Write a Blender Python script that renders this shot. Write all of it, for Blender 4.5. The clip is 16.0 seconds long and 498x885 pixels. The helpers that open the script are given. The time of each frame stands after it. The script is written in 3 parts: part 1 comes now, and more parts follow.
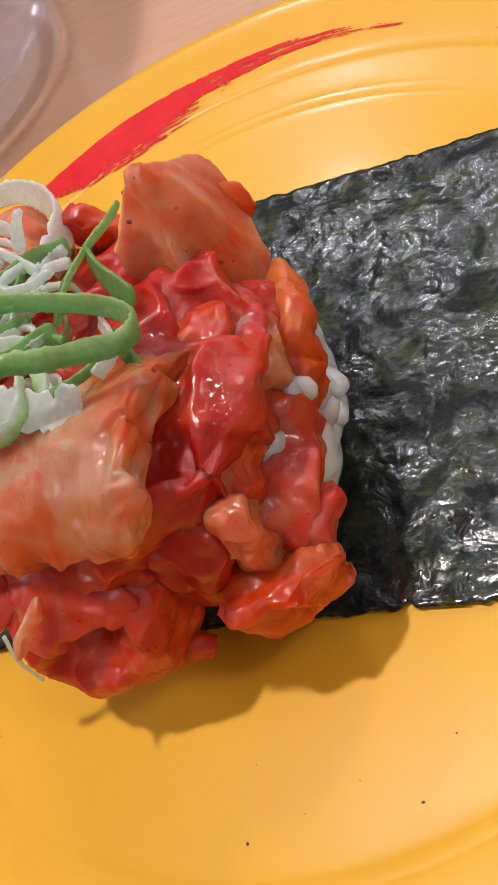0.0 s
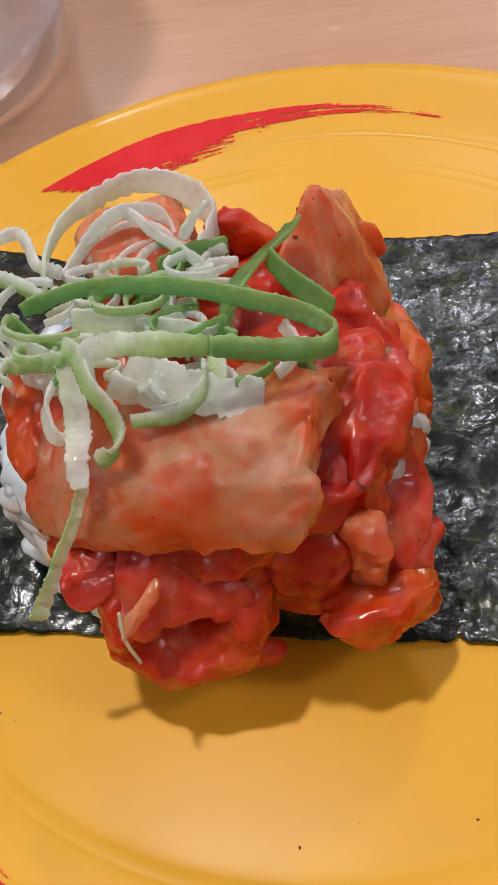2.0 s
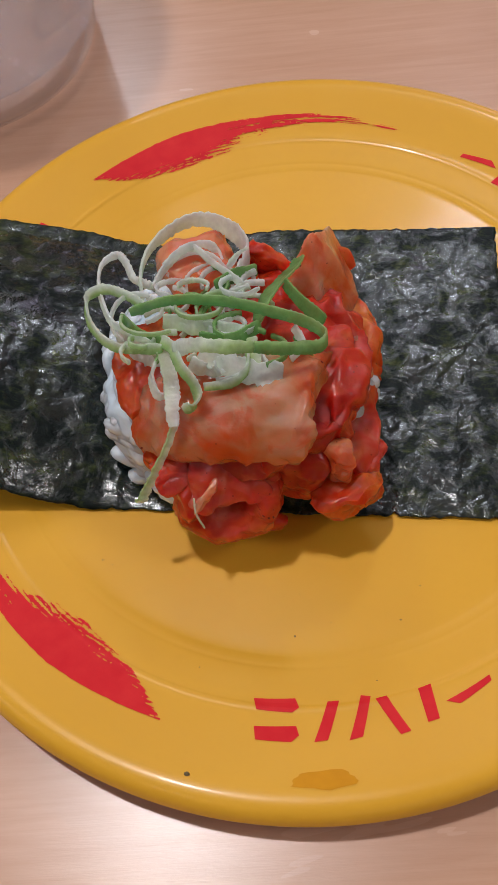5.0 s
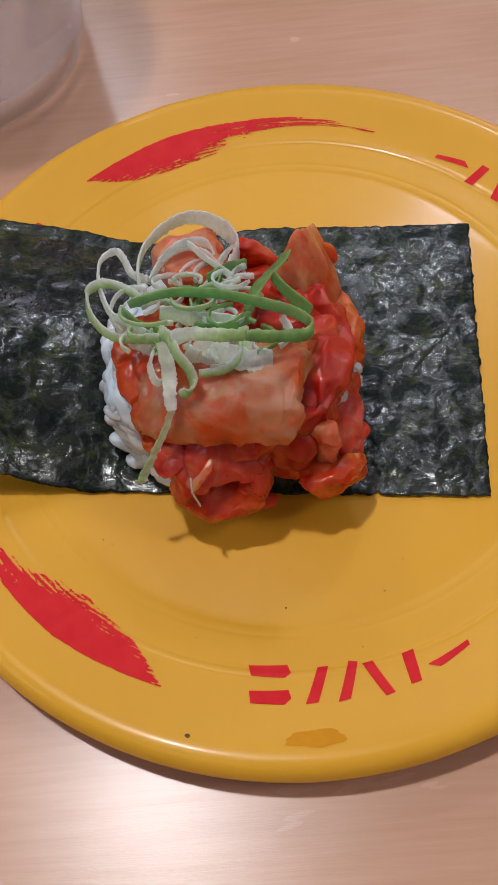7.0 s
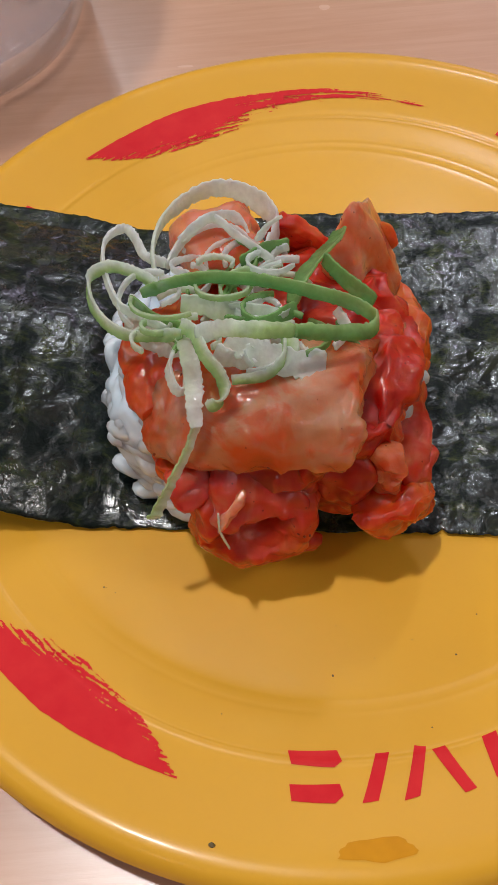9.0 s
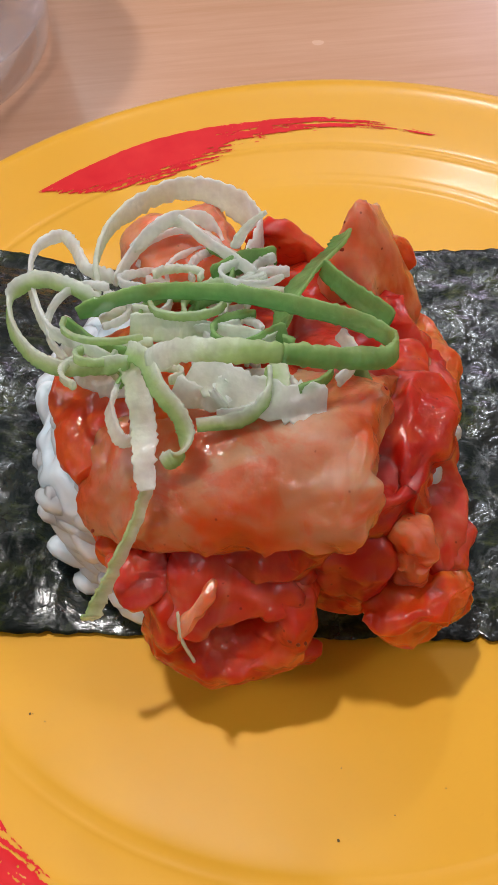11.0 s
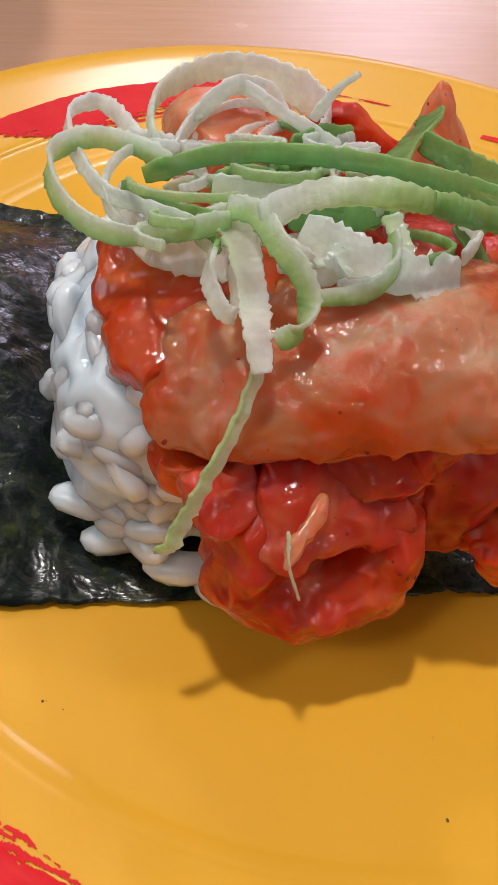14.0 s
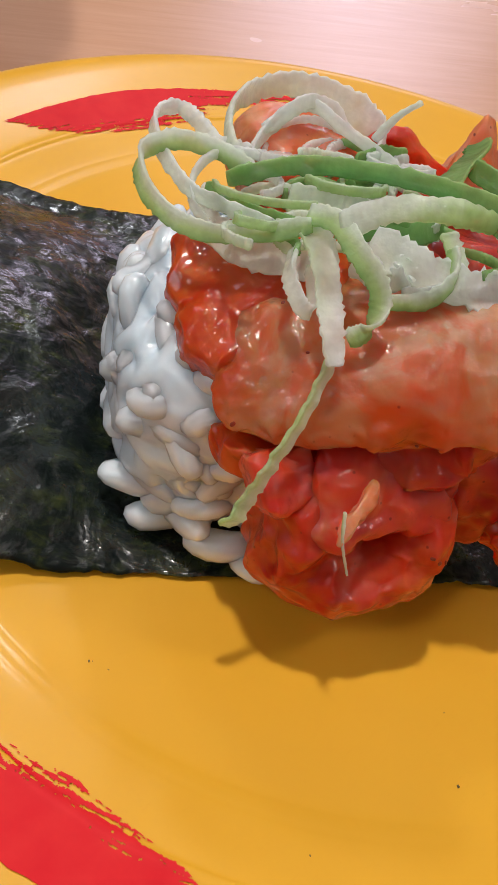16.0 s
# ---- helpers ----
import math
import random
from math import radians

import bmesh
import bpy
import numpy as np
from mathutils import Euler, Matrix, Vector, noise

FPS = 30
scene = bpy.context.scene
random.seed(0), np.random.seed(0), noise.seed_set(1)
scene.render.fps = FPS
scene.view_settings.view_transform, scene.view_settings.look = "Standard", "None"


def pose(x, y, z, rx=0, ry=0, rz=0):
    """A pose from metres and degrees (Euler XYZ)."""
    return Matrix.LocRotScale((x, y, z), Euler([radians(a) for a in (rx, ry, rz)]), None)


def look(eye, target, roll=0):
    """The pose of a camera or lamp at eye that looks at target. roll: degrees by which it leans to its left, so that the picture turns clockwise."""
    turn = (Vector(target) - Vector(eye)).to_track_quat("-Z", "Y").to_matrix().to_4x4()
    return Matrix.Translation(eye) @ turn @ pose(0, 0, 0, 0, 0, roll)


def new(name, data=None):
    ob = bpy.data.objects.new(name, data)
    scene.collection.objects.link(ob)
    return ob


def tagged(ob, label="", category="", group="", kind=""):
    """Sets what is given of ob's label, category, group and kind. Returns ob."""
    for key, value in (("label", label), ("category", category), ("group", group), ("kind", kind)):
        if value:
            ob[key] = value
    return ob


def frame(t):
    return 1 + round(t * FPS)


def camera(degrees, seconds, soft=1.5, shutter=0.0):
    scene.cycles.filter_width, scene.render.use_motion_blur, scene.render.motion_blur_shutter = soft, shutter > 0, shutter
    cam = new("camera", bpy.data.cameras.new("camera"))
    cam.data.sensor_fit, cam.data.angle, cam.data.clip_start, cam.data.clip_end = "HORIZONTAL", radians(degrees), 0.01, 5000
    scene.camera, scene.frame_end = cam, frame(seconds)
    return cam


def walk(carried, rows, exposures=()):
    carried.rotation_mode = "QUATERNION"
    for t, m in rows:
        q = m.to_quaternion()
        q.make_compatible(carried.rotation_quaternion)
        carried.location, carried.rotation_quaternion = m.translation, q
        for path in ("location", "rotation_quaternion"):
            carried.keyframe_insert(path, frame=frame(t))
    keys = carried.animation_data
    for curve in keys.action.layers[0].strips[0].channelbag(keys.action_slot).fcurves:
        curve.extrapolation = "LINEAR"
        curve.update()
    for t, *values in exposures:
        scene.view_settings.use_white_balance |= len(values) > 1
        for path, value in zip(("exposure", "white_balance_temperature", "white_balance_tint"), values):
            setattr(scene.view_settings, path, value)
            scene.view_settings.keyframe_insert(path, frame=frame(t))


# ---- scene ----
cam = camera(29.32, 16.0)
PATH = [
    (0, (0.00124, -0.07334, 0.08917), (-0.00597, 0.02410, -0.02465), -40.40),
    (0.5, (-0.00452, -0.07162, 0.09322), (0.00303, 0.02165, -0.02402), -28.74),
    (1, (-0.01281, -0.06860, 0.09657), (0.00561, 0.02027, -0.02286), -20.47),
    (1.5, (-0.02213, -0.06564, 0.09923), (0.00382, 0.02106, -0.02039), -14.87),
    (2, (-0.02868, -0.06325, 0.09943), (-0.00040, 0.02264, -0.02024), -12.46),
    (2.5, (-0.03262, -0.06508, 0.10716), (-0.00419, 0.01984, -0.01318), -11.52),
    (3, (-0.03450, -0.06854, 0.11393), (-0.00691, 0.01590, -0.00694), -11.53),
    (3.5, (-0.03715, -0.07327, 0.12240), (-0.01063, 0.00852, -0.00051), -11.59),
    (4, (-0.04054, -0.07927, 0.13500), (-0.01315, -0.00362, 0.00841), -10.23),
    (4.5, (-0.04369, -0.08179, 0.14310), (-0.01624, -0.01057, 0.01398), -9.45),
    (4.7, (-0.04267, -0.08130, 0.14665), (-0.01654, -0.01273, 0.01582), -9.59),
    (7, (-0.04760, -0.08717, 0.15762), (-0.01856, -0.02027, 0.02655), -8.04),
    (7.5, (-0.04768, -0.08568, 0.15513), (-0.01953, -0.01796, 0.02428), -8.85),
    (8, (-0.04653, -0.08180, 0.15217), (-0.01845, -0.01511, 0.02078), -8.61),
    (8.5, (-0.04692, -0.07512, 0.14228), (-0.01727, -0.00808, 0.01141), -7.60),
    (9, (-0.04700, -0.06958, 0.13110), (-0.01494, -0.00100, 0.00160), -6.24),
    (9.2, (-0.04575, -0.06835, 0.12759), (-0.01289, 0.00141, -0.00108), -5.83),
    (11.3, (-0.03981, -0.05499, 0.09895), (0.00249, 0.02451, -0.02101), -3.51),
    (11.5, (-0.03964, -0.05244, 0.09674), (0.00377, 0.02559, -0.02379), -2.62),
    (12, (-0.04109, -0.04993, 0.09314), (0.00293, 0.02819, -0.02711), -2.33),
    (12.5, (-0.04306, -0.04977, 0.09192), (0.00591, 0.02619, -0.02779), 0.45),
    (13, (-0.04766, -0.04859, 0.08715), (0.00827, 0.02664, -0.02995), 2.65),
    (13.5, (-0.05533, -0.04755, 0.08385), (0.01026, 0.02429, -0.03033), 6.99),
    (14, (-0.06100, -0.04641, 0.08103), (0.01085, 0.02294, -0.03089), 9.68),
    (14.5, (-0.06420, -0.04421, 0.08234), (0.01174, 0.02254, -0.02846), 12.40),
    (15, (-0.06741, -0.04360, 0.08493), (0.01158, 0.02114, -0.02492), 15.54),
    (15.5, (-0.07067, -0.04317, 0.08500), (0.00888, 0.02078, -0.02492), 16.72),
    (16, (-0.07235, -0.04452, 0.08313), (0.00757, 0.01955, -0.02645), 17.19),
]
EXPOSURES = [(0, 0.18, 6250, 14), (1.5, 0.03, 6250, 13), (3.5, -0.15, 6200, 12), (4.7, -0.33, 6050, 12), (7, -0.41, 5950, 12), (9, -0.28, 6100, 11),
             (11.5, 0.02, 6250, 11), (13, 0.02, 6300, 11), (16, 0.0, 6350, 11)]
walk(cam, [(t, look(eye, target, roll)) for t, eye, target, roll in PATH], EXPOSURES)

# ---- light ----
world = bpy.data.worlds.new("world")
scene.world = world
world.use_nodes = True
world.node_tree.nodes["Background"].inputs["Color"].default_value = (1.0, 0.93, 0.86, 1)
world.node_tree.nodes["Background"].inputs["Strength"].default_value = 0.25


def area_lamp(name, place, size, watts, colour, shape="DISK", target=(0, 0, 0)):
    data = bpy.data.lights.new(name, "AREA")
    data.shape, data.size, data.energy, data.color = shape, size, watts, colour
    ob = new(name, data)
    ob.matrix_world = look(place, target)
    return ob


area_lamp("downlight_and_fill", (-0.15, 0.27, 1.58), 0.08, 15.5, (1.0, 0.945, 0.88))
# added soft fill that brightens the food's right front, not a known fitting
area_lamp("downlight_and_fill", (0.95, -0.75, 1.58), 0.3, 6.5, (1.0, 0.945, 0.88))
# added weak lamp for extra glints and fill from the left front
area_lamp("downlight_and_fill", (-1.15, -0.60, 1.58), 0.2, 1.4, (1.0, 0.945, 0.9))
area_lamp("downlight_and_fill", (0.45, 1.72, 1.58), 0.14, 5.5, (0.94, 0.97, 1.0))
area_lamp("downlight_and_fill", (0.9, 0.98, 1.58), 0.14, 5.5, (0.94, 0.97, 1.0))
area_lamp("panel_and_fill", (2.9, 2.5, 1.58), 1.0, 34.0, (0.88, 0.78, 1.0), "SQUARE", (2.9, 2.5, 0))
# added cool fill from the west, lifts the left faces of rice and nori
area_lamp("panel_and_fill", (-2.2, 0.9, 1.58), 1.4, 22.0, (0.90, 0.93, 1.0), "SQUARE", (-2.0, 0.8, 0))
# added broad front fill from behind the camera, no fitting known there
area_lamp("panel_and_fill", (0.0, -2.3, 1.58), 2.2, 10.0, (1.0, 0.96, 0.95), "SQUARE", (0.0, -1.6, 0))

# ---- materials ----


class Nodes:
    """A short hand for building node materials."""

    def __init__(self, name):
        self.mat = bpy.data.materials.new(name)
        self.mat.use_nodes = True
        self.tree = self.mat.node_tree
        self.bsdf = self.tree.nodes["Principled BSDF"]

    def add(self, kind, **props):
        node = self.tree.nodes.new(kind)
        for key, value in props.items():
            if key == "operation":
                node.operation = value
            elif key == "data_type":
                node.data_type = value
            elif key == "blend_type":
                node.blend_type = value
            elif key == "attribute_name":
                node.attribute_name = value
            elif key == "feature":
                node.feature = value
        return node

    def link(self, a, b):
        self.tree.links.new(a, b)

    def coords(self, scale=(1, 1, 1), spread=0.0):
        """Object coordinates, stretched; spread moves them by the object's random number."""
        co = self.add("ShaderNodeTexCoord").outputs["Object"]
        if spread:
            info = self.add("ShaderNodeObjectInfo").outputs["Random"]
            mul = self.add("ShaderNodeMath", operation="MULTIPLY")
            mul.inputs[1].default_value = spread
            self.link(info, mul.inputs[0])
            add = self.add("ShaderNodeVectorMath", operation="ADD")
            self.link(co, add.inputs[0])
            self.link(mul.outputs[0], add.inputs[1])
            co = add.outputs[0]
        mapping = self.add("ShaderNodeMapping")
        mapping.inputs["Scale"].default_value = scale
        self.link(co, mapping.inputs["Vector"])
        return mapping.outputs[0]

    def noise(self, vector, scale, detail=3.0, rough=0.55, distortion=0.0):
        node = self.add("ShaderNodeTexNoise")
        node.inputs["Scale"].default_value, node.inputs["Detail"].default_value = scale, detail
        node.inputs["Roughness"].default_value, node.inputs["Distortion"].default_value = rough, distortion
        self.link(vector, node.inputs["Vector"])
        return node.outputs["Fac"]

    def voronoi(self, vector, scale, feature="F1"):
        node = self.add("ShaderNodeTexVoronoi", feature=feature)
        node.inputs["Scale"].default_value = scale
        self.link(vector, node.inputs["Vector"])
        return node.outputs["Distance"]

    def ramp(self, fac, stops):
        node = self.add("ShaderNodeValToRGB")
        el = node.color_ramp.elements
        while len(el) < len(stops):
            el.new(0.5)
        for e, (at, col) in zip(el, stops):
            e.position, e.color = at, (*col, 1)
        self.link(fac, node.inputs["Fac"])
        return node.outputs["Color"]

    def mix(self, fac, a, b, blend="MIX"):
        node = self.add("ShaderNodeMix", data_type="RGBA", blend_type=blend)
        for value, socket in ((fac, node.inputs["Factor"]), (a, node.inputs["A"]), (b, node.inputs["B"])):
            sockets = [s for s in node.inputs if s.name == socket.name and s.enabled]
            target = sockets[0]
            if isinstance(value, (int, float)):
                target.default_value = value
            elif isinstance(value, tuple):
                target.default_value = (*value, 1)
            else:
                self.link(value, target)
        return [s for s in node.outputs if s.enabled][0]

    def math(self, op, a, b=0.0):
        node = self.add("ShaderNodeMath", operation=op)
        for n, value in enumerate((a, b)):
            if isinstance(value, (int, float)):
                node.inputs[n].default_value = value
            else:
                self.link(value, node.inputs[n])
        return node.outputs[0]

    def bump(self, height, strength, distance, after=None):
        node = self.add("ShaderNodeBump")
        node.inputs["Strength"].default_value, node.inputs["Distance"].default_value = strength, distance
        self.link(height, node.inputs["Height"])
        if after is not None:
            self.link(after, node.inputs["Normal"])
        return node.outputs["Normal"]

    def done(self, colour, rough=0.5, normal=None, **values):
        def put(key, value):
            socket = self.bsdf.inputs[key]
            if isinstance(value, (int, float)):
                socket.default_value = value
            elif isinstance(value, tuple):
                socket.default_value = (*value, 1) if len(value) == 3 and key.endswith("Color") else value
            else:
                self.link(value, socket)

        thin = values.pop("thin", 0.0)
        put("Base Color", colour)
        put("Roughness", rough)
        if thin:
            # part of the light goes through the flesh instead of being turned back
            glow, blend = self.add("ShaderNodeBsdfTranslucent"), self.add("ShaderNodeMixShader")
            self.link(colour, glow.inputs["Color"])
            blend.inputs["Fac"].default_value = thin
            self.link(self.bsdf.outputs[0], blend.inputs[1])
            self.link(glow.outputs[0], blend.inputs[2])
            self.link(blend.outputs[0], self.tree.nodes["Material Output"].inputs["Surface"])
        if normal is not None:
            self.link(normal, self.bsdf.inputs["Normal"])
        for key, value in values.items():
            put(key.replace("_", " "), value)
        return self.mat


def food(name, stops, patch=220.0, sss=1.0, reach=0.003, relief=0.2, sparkle=1.5, sauce=0.35, veins=0.0, wet=0.19, cells=760.0, jelly=0.32):
    """Wet, translucent food: colours in soft patches, thin sauce stains, chilli specks, and a wet film over tiny grains that glint one by one."""
    n = Nodes(name)
    co = n.coords(spread=7.3)
    big = n.noise(co, patch, 3.0, 0.55, 0.6)
    colour = n.ramp(big, stops)
    if veins:
        streak = n.ramp(n.noise(n.coords((1, 6, 1), 3.1), 150.0, 3.0, 0.6), [(0.45, (0, 0, 0)), (0.7, (1, 1, 1))])
        colour = n.mix(n.math("MULTIPLY", streak, veins), colour, (0.80, 0.50, 0.36))
    stain = n.ramp(n.noise(co, 150.0, 4.0, 0.6, 1.2), [(0.49, (0, 0, 0)), (0.59, (1, 1, 1))])
    colour = n.mix(n.math("MULTIPLY", stain, sauce), colour, (0.66, 0.075, 0.004))
    specks = n.ramp(n.voronoi(co, 620.0), [(0.05, (1, 1, 1)), (0.11, (0, 0, 0))])
    chance = n.ramp(n.noise(co, 330.0, 1.0), [(0.52, (0, 0, 0)), (0.56, (1, 1, 1))])
    colour = n.mix(n.math("MULTIPLY", n.math("MULTIPLY", specks, chance), 0.8), colour, (0.20, 0.012, 0.004))
    lumps = n.noise(co, 380.0, 3.0, 0.6)
    normal = n.bump(lumps, relief, 0.0006)
    # the wet film stands in small uneven domes over the grainy flesh, smooth in the patches between
    cell = n.voronoi(co, cells)
    tiny = n.voronoi(co, cells * 2.1)
    dome = n.math("SUBTRACT", 1.0, n.math("MULTIPLY", cell, cell))
    dome = n.math("ADD", dome, n.math("MULTIPLY", n.math("SUBTRACT", 1.0, n.math("MULTIPLY", tiny, tiny)), 0.35))
    dome = n.math("ADD", dome, n.math("MULTIPLY", n.noise(co, 1500.0, 2.0, 0.6), 0.12))
    where = n.ramp(n.noise(co, 190.0, 2.0), [(0.40, (0.12,) * 3), (0.56, (1, 1, 1))])
    film_normal = n.bump(n.math("MULTIPLY", dome, where), 1.0, 0.00026 * sparkle, n.bump(lumps, relief, 0.0004))
    film = n.ramp(n.noise(co, 420.0, 3.0, 0.6), [(0.38, (0.35,) * 3), (0.56, (1, 1, 1))])
    return n.done(colour, 0.42, normal, Transmission_Weight=jelly, IOR=1.36, Subsurface_Weight=sss, Subsurface_Radius=(1.0, 0.32, 0.14), Subsurface_Scale=reach,
                  Coat_Weight=film, Coat_Roughness=wet, Coat_Normal=film_normal, Coat_IOR=1.45, Specular_IOR_Level=0.12)


RED = food("kimchi_red", [(0.36, (0.57, 0.018, 0.005)), (0.52, (0.68, 0.046, 0.010)), (0.68, (0.77, 0.125, 0.028))], 170.0)
DEEP = food("kimchi_deep_red", [(0.36, (0.50, 0.012, 0.006)), (0.52, (0.61, 0.027, 0.010)), (0.68, (0.70, 0.07, 0.018))], 170.0, sauce=0.25)
ORANGE = food("kimchi_orange", [(0.36, (0.64, 0.046, 0.003)), (0.52, (0.72, 0.100, 0.009)), (0.68, (0.78, 0.21, 0.036))], 170.0, wet=0.16)
PEACH = food("kimchi_peach", [(0.36, (0.64, 0.085, 0.006)), (0.47, (0.62, 0.19, 0.058)), (0.62, (0.63, 0.31, 0.17))], 85.0, 1.0, 0.004, 0.12, 1.15, 0.6, 0.0, 0.2, cells=1050.0)
BLUSH = food("kimchi_blush", [(0.36, (0.74, 0.10, 0.026)), (0.5, (0.78, 0.22, 0.085)), (0.66, (0.80, 0.37, 0.21))], 110.0, 1.0, 0.004, 0.2, 0.7, 0.35, 0.2, 0.24)
PINK = food("kimchi_pink", [(0.36, (0.60, 0.026, 0.013)), (0.5, (0.70, 0.066, 0.032)), (0.66, (0.77, 0.19, 0.09))], 170.0, sauce=0.35)


def scallion_material():
    n = Nodes("scallion")
    tone = n.add("ShaderNodeAttribute", attribute_name="tone").outputs["Fac"]
    along = n.add("ShaderNodeAttribute", attribute_name="along").outputs["Fac"]
    co = n.coords(spread=5.0)
    mottle = n.noise(co, 700.0, 3.0)
    shifted = n.math("ADD", tone, n.math("MULTIPLY", n.math("SUBTRACT", mottle, 0.5), 0.25))
    colour = n.ramp(shifted, [(0.0, (0.94, 0.97, 0.95)), (0.28, (0.84, 0.93, 0.78)), (0.5, (0.58, 0.78, 0.36)),
                              (0.74, (0.33, 0.58, 0.20)), (1.0, (0.17, 0.42, 0.12))])
    flute = n.math("SINE", n.math("MULTIPLY", along, 10400.0))
    normal = n.bump(flute, 0.14, 0.0001)
    normal = n.bump(n.noise(co, 1500.0, 2.0), 0.4, 0.0004, normal)
    clear = n.ramp(n.noise(co, 420.0, 3.0), [(0.3, (0.35,) * 3), (0.65, (0.8,) * 3)])
    cell = n.voronoi(co, 1500.0)
    glint = n.bump(n.math("SUBTRACT", 1.0, n.math("MULTIPLY", cell, cell)), 1.0, 0.00014, normal)
    return n.done(colour, 0.40, normal, Specular_IOR_Level=0.25, Subsurface_Weight=0.15, Subsurface_Radius=(0.9, 1.0, 0.6), Subsurface_Scale=0.002,
                  thin=0.42, Alpha=clear, Coat_Weight=1.0, Coat_Roughness=0.16, Coat_Normal=glint)


def rice_material():
    n = Nodes("cooked_rice")
    co = n.coords(spread=4.0)
    colour = n.ramp(n.noise(co, 500.0), [(0.3, (0.64, 0.77, 0.87)), (0.7, (0.72, 0.84, 0.93))])
    normal = n.bump(n.noise(co, 900.0, 2.0), 0.15, 0.0003)
    return n.done(colour, 0.36, normal, Subsurface_Weight=1.0, Subsurface_Radius=(0.9, 1.0, 1.0), Subsurface_Scale=0.004,
                  Coat_Weight=0.7, Coat_Roughness=0.14)


def nori_material():
    n = Nodes("nori")
    co = n.coords()
    wide = n.noise(co, 130.0, 4.0, 0.65)
    fine = n.noise(co, 700.0, 4.0, 0.7)
    fibre = n.noise(n.coords((1, 2.6, 1)), 330.0, 4.0, 0.7, 0.8)
    blend = n.math("ADD", n.math("MULTIPLY", wide, 0.45), n.math("ADD", n.math("MULTIPLY", fine, 0.25), n.math("MULTIPLY", fibre, 0.3)))
    colour = n.ramp(blend, [(0.38, (0.002, 0.004, 0.004)), (0.50, (0.006, 0.010, 0.008)), (0.57, (0.024, 0.032, 0.010)), (0.68, (0.075, 0.082, 0.022))])
    patch = n.noise(co, 170.0, 5.0, 0.65, 0.5)
    rough = n.ramp(patch, [(0.42, (0.42,) * 3), (0.56, (0.19,) * 3)])
    shine = n.ramp(patch, [(0.42, (0.13,) * 3), (0.58, (0.95,) * 3)])
    normal = n.bump(n.noise(co, 300.0, 3.0, 0.5, 0.3), 1.0, 0.0006)
    normal = n.bump(fibre, 0.3, 0.0002, normal)
    return n.done(colour, rough, normal, Specular_IOR_Level=shine)


def plate_material():
    n = Nodes("yellow_melamine")
    co = n.coords()
    colour = n.ramp(n.noise(co, 26.0, 4.0), [(0.3, (0.71, 0.355, 0.023)), (0.7, (0.75, 0.385, 0.028))])
    scuff = n.ramp(n.noise(n.coords((1, 3, 1)), 900.0, 3.0), [(0.62, (0, 0, 0)), (0.75, (1, 1, 1))])
    colour = n.mix(n.math("MULTIPLY", scuff, 0.06), colour, (0.55, 0.22, 0.02))
    rough = n.ramp(n.noise(co, 90.0, 4.0), [(0.3, (0.30,) * 3), (0.7, (0.34,) * 3)])
    normal = n.bump(n.noise(co, 160.0, 2.0), 0.12, 0.0006)
    return n.done(colour, rough, normal, Specular_IOR_Level=0.22, Coat_Weight=0.12, Coat_Roughness=0.12)


def print_material():
    n = Nodes("red_print")
    co = n.coords()
    colour = n.ramp(n.noise(co, 240.0, 4.0), [(0.3, (0.62, 0.010, 0.017)), (0.75, (0.70, 0.026, 0.026))])
    return n.done(colour, 0.5, n.bump(n.noise(co, 300.0), 0.1, 0.0005), Specular_IOR_Level=0.12)


def table_material():
    n = Nodes("pale_veneer")
    grain_co = n.coords((1.0, 16.0, 1.0))
    broad = n.noise(n.coords((1.0, 5.0, 1.0)), 9.0, 4.0, 0.6, 0.7)
    grain = n.noise(grain_co, 42.0, 5.0, 0.65, 0.4)
    pores = n.noise(n.coords((1.0, 22.0, 1.0)), 160.0, 3.0, 0.7)
    colour = n.ramp(n.math("ADD", n.math("MULTIPLY", broad, 0.5), n.math("MULTIPLY", grain, 0.5)),
                    [(0.32, (0.50, 0.265, 0.155)), (0.5, (0.55, 0.305, 0.190)), (0.68, (0.60, 0.345, 0.225))])
    dark = n.ramp(pores, [(0.60, (0, 0, 0)), (0.74, (1, 1, 1))])
    colour = n.mix(n.math("MULTIPLY", dark, 0.12), colour, (0.30, 0.155, 0.085))
    rough = n.ramp(broad, [(0.3, (0.25,) * 3), (0.7, (0.28,) * 3)])
    normal = n.bump(pores, 0.06, 0.0003)
    return n.done(colour, rough, normal)


def plain(name, colour, rough=0.6, scale=12.0, vary=0.08):
    n = Nodes(name)
    low = tuple(c * (1 - vary) for c in colour)
    return n.done(n.ramp(n.noise(n.coords(), scale, 4.0), [(0.3, low), (0.7, colour)]), rough, n.bump(n.noise(n.coords(), scale * 20), 0.1, 0.002))


def clear_plastic(name, tint, alpha):
    """Clear, slightly scratched plastic with a hard gloss."""
    n = Nodes(name)
    scratch = n.noise(n.coords((1, 1, 0.2)), 160.0, 4.0, 0.7)
    clear = n.math("ADD", alpha, n.math("MULTIPLY", n.math("SUBTRACT", scratch, 0.5), 0.12))
    return n.done(tint, 0.1, n.bump(scratch, 0.06, 0.0005), Transmission_Weight=0.72, IOR=1.22, Alpha=clear, Coat_Weight=1.0, Coat_Roughness=0.05)


SCALLION, RICE, NORI = scallion_material(), rice_material(), nori_material()
PLATE, PRINT, TABLE = plate_material(), print_material(), table_material()
WALL, FLOOR = plain("painted_wall", (0.62, 0.52, 0.43)), plain("floor_tiles", (0.25, 0.2, 0.17), 0.4)
